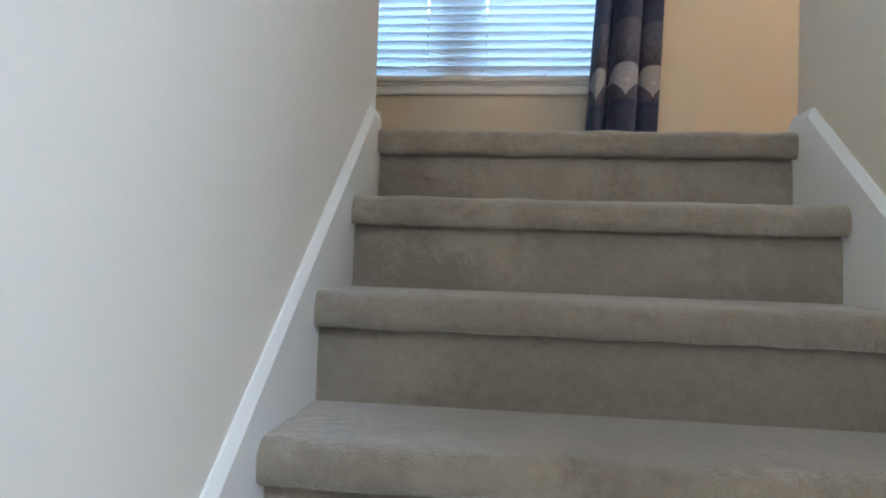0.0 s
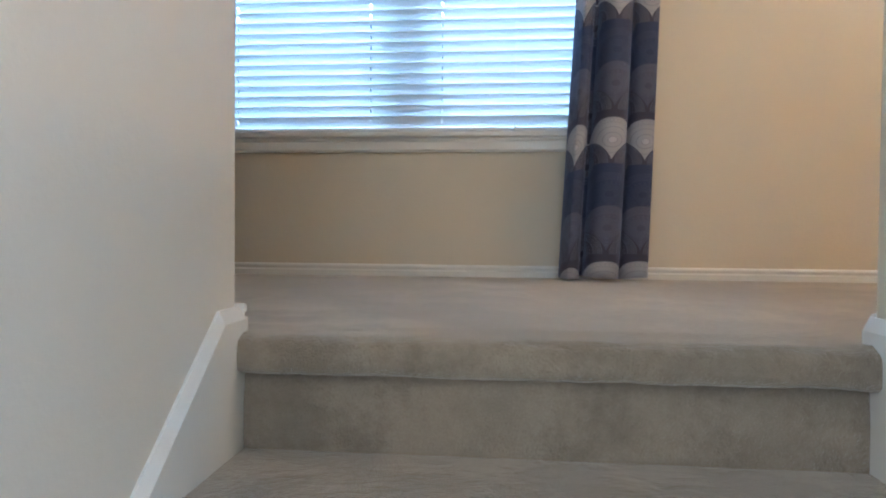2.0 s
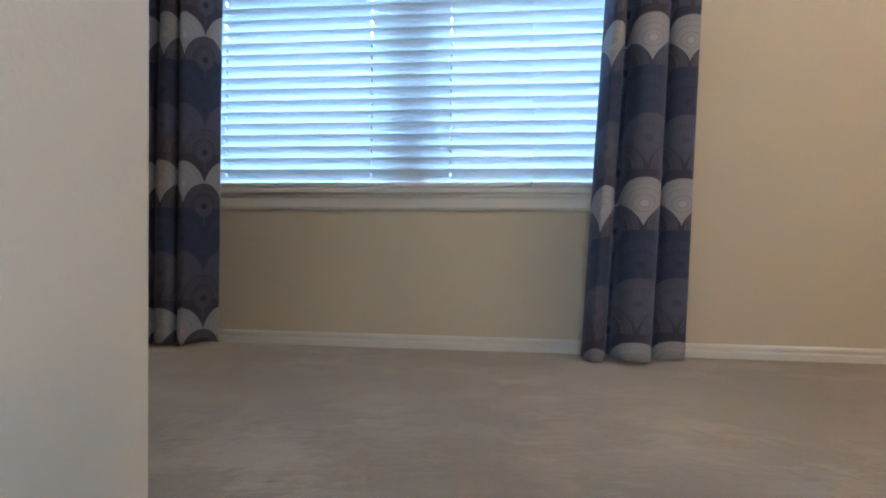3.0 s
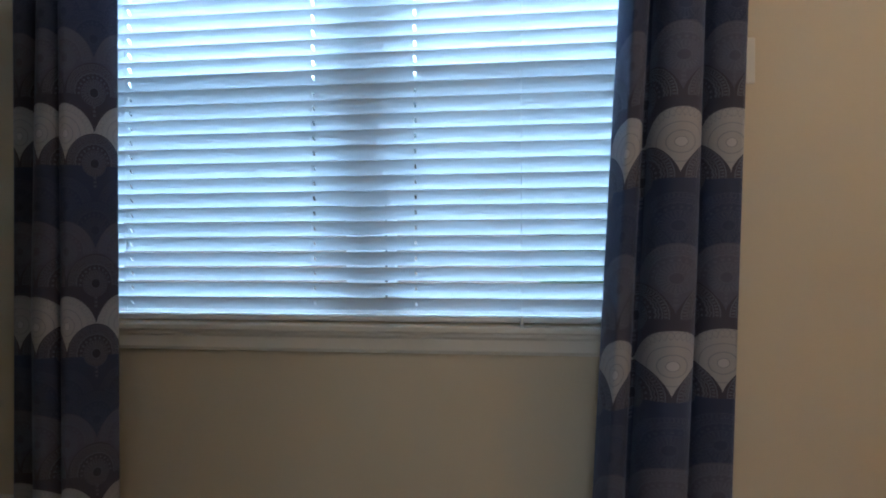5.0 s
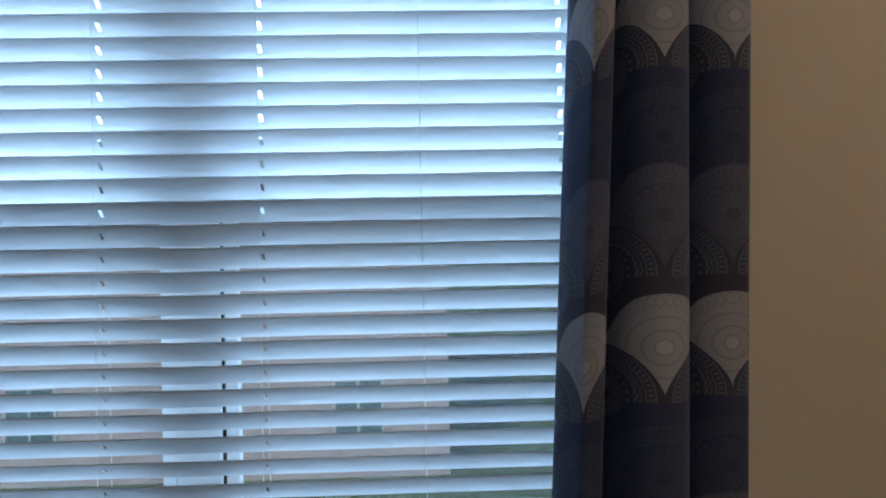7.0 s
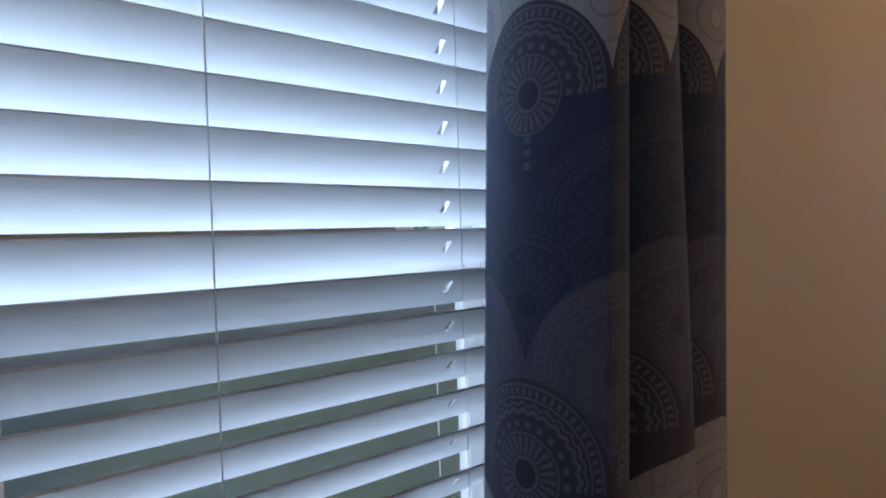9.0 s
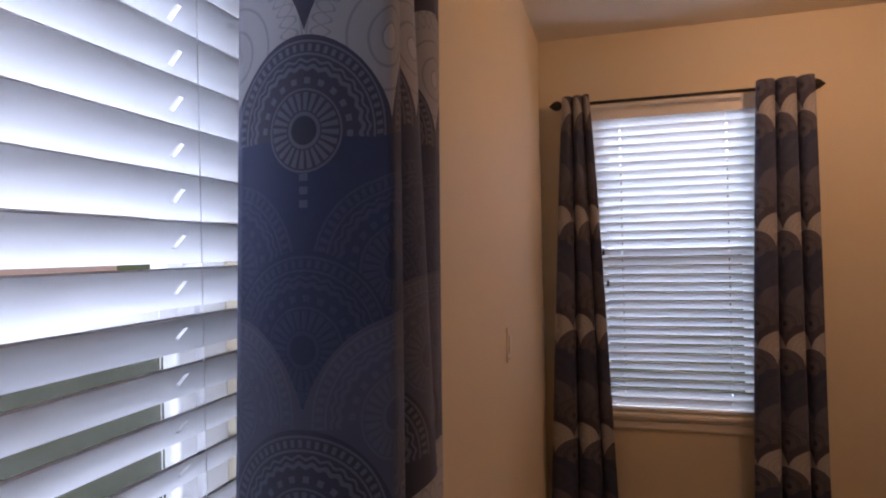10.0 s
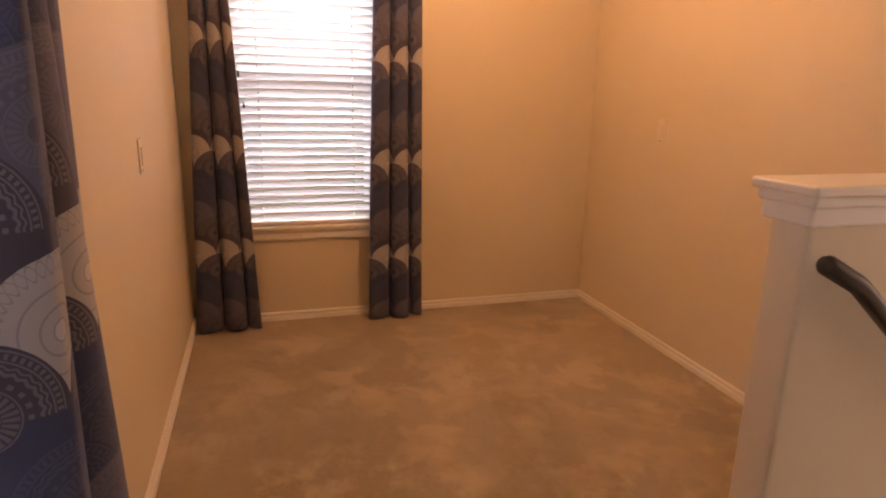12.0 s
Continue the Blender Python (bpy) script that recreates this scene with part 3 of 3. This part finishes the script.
# tassels coloured dark here as silhouettes against the bright slats
turned(build_blind(W2[1] - W2[0], W2[2], W2[3], (-0.24, 0.24), TILT, "white horizontal slat blind, half tilted, over the single window", ((-0.330, 1.325), (-0.312, 1.175)), RAILWOOD_SILHOUETTE), EAST)


# ---- curtains ----
def build_curtain(width, top, bottom, folds, seed, depth, lean, label, gather=0.78, flip=1, flank=None, shift=0.0, uneven=0.0, drop=0.030):
    """One hanging panel of rounded tubes with tight creases between them. The window-side edge may turn back
    towards the wall as a broad flank: its run along and across the wall and its bulge. Origin at floor level."""
    rng = random.Random(seed)
    bm = bmesh.new()
    lay = bm.loops.layers.uv.new("cloth")
    nz = 60
    f0 = -0.45 if flank else 0.12
    f1 = folds - 0.36
    nx = int((f1 - f0) * 26)
    amp = [rng.uniform(0.85, 1.1) for _ in range(folds + 1)]
    sway = [rng.uniform(0, 6.28) for _ in range(folds + 1)]
    rows = []
    for j in range(nz + 1):
        q = j / nz
        z = bottom + (top - bottom) * q
        wz = width * (gather + (1 - gather) * (1 - q) ** 0.8)
        unit = wz / (folds - 0.6)
        pts = []
        for i in range(nx + 1):
            f = f0 + (f1 - f0) * i / nx
            k = min(max(int(f), 0), folds - 1)
            side = f - k
            a = depth * (amp[k] * (1 - side) + amp[k + 1] * side)
            if flank and f > 1:
                a *= (1.0 + max(-0.2, min(0.26, 0.58 - q))) if f < 2 else 0.74
            if flank and f < 0.5:
                share = ((0.5 - f) / 0.95) ** 1.2
                along, across, bulge = flank
                x = 0.014 + 0.05 * unit * math.sin(sway[0] + 2.4 * q) * (1 - share) + along * share - bulge * math.sin(math.pi * share)
                y = -depth * (amp[0] + amp[1]) / 2 + 0.007 * math.sin(sway[0] + 3.1 * q) * (1 - share) + across * share + 0.005 * math.sin(2.6 * q + 4 * share) * share
            else:
                crest = abs(math.sin(math.pi * f)) ** 0.8
                if flank and f < 1:
                    crest = 1.0 - (2 * f - 1) ** 4
                if f > folds - 0.5:
                    crest = 1.0 - 0.35 * (f - folds + 0.5)
                y = -a * crest
                x = (f - 0.5) * unit - (0.05 if flank and f < 1 else 0.135) * unit * math.sin(2 * math.pi * f)
                x += 0.028 * (1 - f) if flank and f < 1 else 0.0
                x += 0.05 * unit * math.sin(sway[k] + 2.4 * q) * (1 if f < folds - 0.5 else 0)
                y += 0.007 * math.sin(sway[k] + 3.1 * q) * crest
            x += uneven * unit * (math.sin(4.1 * f / folds + seed) - math.sin(seed)) + 0.3 * uneven * unit * math.sin(2.3 * f + 2.0 * q + seed)
            x += 0.036 * (1 if flank else 0) - wz / 2 + lean * (1 - q)
            pts.append(Vector((flip * x, y, z + (0.005 * math.sin(4 * f + seed) if j == 0 else 0))))
        rows.append(pts)
    def sag(f):
        return drop * min(1.0, max(0.0, (1.3 - f) / 0.9)) if flank and drop > 0 else drop
    vs = [[bm.verts.new(p) for p in r] for r in rows]
    for j in range(nz):
        for i in range(nx):
            fc = bm.faces.new((vs[j][i], vs[j][i + 1], vs[j + 1][i + 1], vs[j + 1][i]))
            for lp, (ii, jj) in zip(fc.loops, ((i, j), (i + 1, j), (i + 1, j + 1), (i, j + 1))):
                lp[lay].uv = ((f0 + (f1 - f0) * ii / nx + 4 + shift) * COL, PRINT_TOP - rows[jj][ii].z - sag(f0 + (f1 - f0) * ii / nx))
    bmesh.ops.recalc_face_normals(bm, faces=bm.faces)
    root = tagged(empty("curtain"), label, "curtain", "printed curtain panels")
    ob = part("panel", bm, CLOTH, root, smooth=True)
    sol = ob.modifiers.new("thickness", "SOLIDIFY")
    sol.thickness = 0.0025
    return root


PRINT_TOP = 1.105 + PERIOD * 4
ROD_Z = 2.02


def build_rod(length, label):
    root = tagged(empty("curtain_rod"), label, "curtain rod")
    bm = bmesh.new()
    tube(bm, [(-length / 2, 0, 0), (0, 0, 0), (length / 2, 0, 0)], 0.008, 12)
    part("rod", bm, BLACK, root, smooth=True)
    for s in (-1, 1):
        bm = bmesh.new()
        prof = [(0.0, 0.009), (0.012, 0.012), (0.016, 0.008), (0.026, 0.020), (0.042, 0.025), (0.058, 0.019), (0.070, 0.009), (0.078, 0.003)]
        tube(bm, [(s * (length / 2 + d), 0, 0) for d, _ in prof], [r for _, r in prof], 14)
        part("finial", bm, BLACK, root, smooth=True)
        bm = bmesh.new()
        x = s * (length / 2 - 0.03)
        tube(bm, [(x, 0.085, -0.03), (x, 0.05, -0.03), (x, 0.0, -0.016), (x, 0.0, -0.006)], 0.006, 8)
        box(bm, x - 0.014, x + 0.014, 0.080, 0.088, -0.06, 0.0, 0.003)
        part("bracket", bm, BLACK, root)
    return root


turned(build_rod(2.12, "black metal curtain rod over the wide window"), pose(-0.43, YN - 0.09, ROD_Z))
turned(build_rod(1.03, "black metal curtain rod with round finials above the single window"), pose(XE - 0.09, 0.832, ROD_Z, 0, 0, -90))
c = build_curtain(0.322, ROD_Z + 0.045, 0.012, 3, 3, 0.106, -0.084, "grey and navy arch-print curtain hanging to the carpet", 0.83, 1, (-0.002, 0.150, 0.026))
turned(c, pose(0.398, YN - 0.075, 0))
c = build_curtain(0.21, ROD_Z + 0.045, 0.012, 3, 8, 0.080, 0.02, "grey and navy arch-print curtain hanging to the carpet", 0.96, -1, (-0.095, 0.085, 0.012), 0.0, 0.0, -0.065)
turned(c, pose(-1.233, YN - 0.075, 0))
c = build_curtain(0.25, ROD_Z + 0.032, 0.012, 3, 5, 0.060, 0.02, "grey and navy arch-print curtain gathered at its top", 0.40, 1, None, 0.22, 0.20, 0.085)
turned(c, pose(XE - 0.085, 1.295, 0, 0, 0, -90))
c = build_curtain(0.232, ROD_Z + 0.032, 0.012, 3, 11, 0.060, 0.0, "grey and navy arch-print curtain gathered at its top", 0.74, 1, None, -0.24, 0.20, 0.155)
turned(c, pose(XE - 0.085, 0.398, 0, 0, 0, -90))


# ---- switches and wall marks ----
def wall_switch(label):
    root = tagged(empty("light_switch"), label, "light switch")
    boxed("plate", (-0.036, 0.036, -0.006, 0.0, -0.058, 0.058), PLASTIC, root, bev=0.003)
    boxed("rocker", (-0.016, 0.016, -0.010, -0.004, -0.033, 0.033), PLASTIC, root, bev=0.002)
    return root


turned(wall_switch("white plastic light switch on the wall beside a curtain"), pose(0.560, YN, 1.250))

def wall_knob(label):
    root = tagged(empty("wall_hook"), label, "hook")
    bm = bmesh.new()
    tube(bm, [(0, 0, 0), (0, -0.004, 0), (0, -0.006, 0), (0, -0.018, 0), (0, -0.022, 0), (0, -0.030, 0), (0, -0.034, 0)], [0.016, 0.016, 0.007, 0.007, 0.015, 0.016, 0.010], 16)
    part("knob", bm, WOODKNOB, root, smooth=True)
    return root


WOODKNOB = paint("tan_wood", (0.42, 0.30, 0.18), 0.5, 30, 0.0003, 0.15)
turned(wall_knob("small round tan hook on the wall under the curtain rod"), pose(XE, 0.286, 1.985, 0, 0, -90))
WALLPLATE = paint("almond_plastic", (0.72, 0.65, 0.52), 0.4, 20, 0.0001, 0.02)


def painted_plate(label):
    root = tagged(empty("wall_plate"), label, "wall plate")
    boxed("plate", (-0.030, 0.030, -0.006, 0.0, -0.058, 0.058), WALLPLATE, root, bev=0.003)
    boxed("rocker", (-0.014, 0.014, -0.011, -0.005, -0.030, 0.030), WALLPLATE, root, bev=0.002)
    boxed("screw_slot", (-0.012, 0.012, -0.008, -0.005, -0.050, -0.044), METAL, root, "small dull metal screw")
    return root


turned(painted_plate("beige switch plate on the wall beside the curtain"), pose(1.81, YN, 1.015))
turned(painted_plate("beige switch plate on the plain loft wall"), pose(2.20, YS, 1.08, 0, 0, 180))


def ceiling_light(at, label):
    """Flush disc fitting: pan with an open rim round the bulb."""
    root = tagged(empty("ceiling_light"), label, "ceiling light")
    bm = bmesh.new()
    prof = [(0.02, H - 0.001), (0.15, H - 0.001), (0.165, H - 0.012), (0.165, H - 0.040), (0.155, H - 0.046), (0.150, H - 0.040), (0.150, H - 0.016), (0.02, H - 0.014)]
    ring = [[bm.verts.new((r * math.cos(a), r * math.sin(a), z)) for r, z in prof] for a in [2 * math.pi * i / 32 for i in range(32)]]
    for i in range(32):
        p, q = ring[i], ring[(i + 1) % 32]
        for j in range(len(prof) - 1):
            bm.faces.new((p[j], p[j + 1], q[j + 1], q[j]))
    bmesh.ops.recalc_face_normals(bm, faces=bm.faces)
    part("pan", bm, METAL, root, smooth=True)
    root.location = (at[0], at[1], 0)
    return root


# unseen pan, added only to go with the cool hall fill
ceiling_light((1.85, -3.2), "dull nickel flush pan added above the hall fill lamp")
ceiling_light((1.82, 0.22), "dull nickel flush light fixed to the loft ceiling")

# ---- outside ----
bm = bmesh.new()
box(bm, -1500, 1500, -1500, 1500, -3.4, -3.0)
tagged(part("ground", bm, LAWN), "green mown lawn around the houses", "ground", kind="structure")
tagged(boxed("road", (-300, 300, 24, 30, -3.0, -2.985), ASPHALT), "grey asphalt street past the lawn", "road", kind="structure")


def house(at, turn, w, d, h, label, columns=(-0.32, 0.0, 0.32), glass=(1.5, 1.0, 1.45), rise=0.38):
    """Hipped house; columns: window places as shares of the width; glass: window width, sill and height."""
    root = tagged(empty("house"), label, "house")
    boxed("wall", (-w / 2, w / 2, 0, d, 0, h), SIDING, root)
    bm = bmesh.new()
    e = 0.5
    v = [bm.verts.new(p) for p in ((-w / 2 - e, -e, h), (w / 2 + e, -e, h), (w / 2 + e, d + e, h), (-w / 2 - e, d + e, h), (-w / 2 + d * 0.45, d / 2, h + d * rise), (w / 2 - d * 0.45, d / 2, h + d * rise))]
    for f in ((0, 1, 5, 4), (1, 2, 5), (2, 3, 4, 5), (3, 0, 4), (3, 2, 1, 0)):
        bm.faces.new([v[i] for i in f])
    part("roof", bm, ROOF, root)
    gw, sill, gh = glass
    for z in (sill, sill + 2.9) if h > 5 else (sill,):
        for share in columns:
            x = w * share
            win = boxed("window", (x - gw / 2, x + gw / 2, -0.06, 0.05, z, z + gh), VINYL, root)
            for sx in (-1, 1):
                boxed("pane", (x + sx * gw * 0.24 - gw * 0.21, x + sx * gw * 0.24 + gw * 0.21, -0.08, -0.05, z + 0.08, z + gh - 0.08), DARKGLASS, win)
    root.matrix_world = pose(*at, 0, 0, turn)
    return root


house((-9.1, 12.0, -3), 0, 19, 8, 4.6, "pale house with a low hipped roof facing the window", (-0.23, 0.09, 0.41), (0.95, 0.7, 1.2), 0.20)
house((16, 38, -3), 0, 13, 9, 3.0, "pale single-storey house with a grey roof")
house((31, 37, -3), 0, 12, 9, 5.6, "pale two-storey house farther along the street")
house((-26, 12, -3), 0, 12, 9, 5.6, "pale two-storey house next along the street")
house((24, 6, -3), -90, 13, 9, 3.0, "pale single-storey neighbouring house with a grey roof")
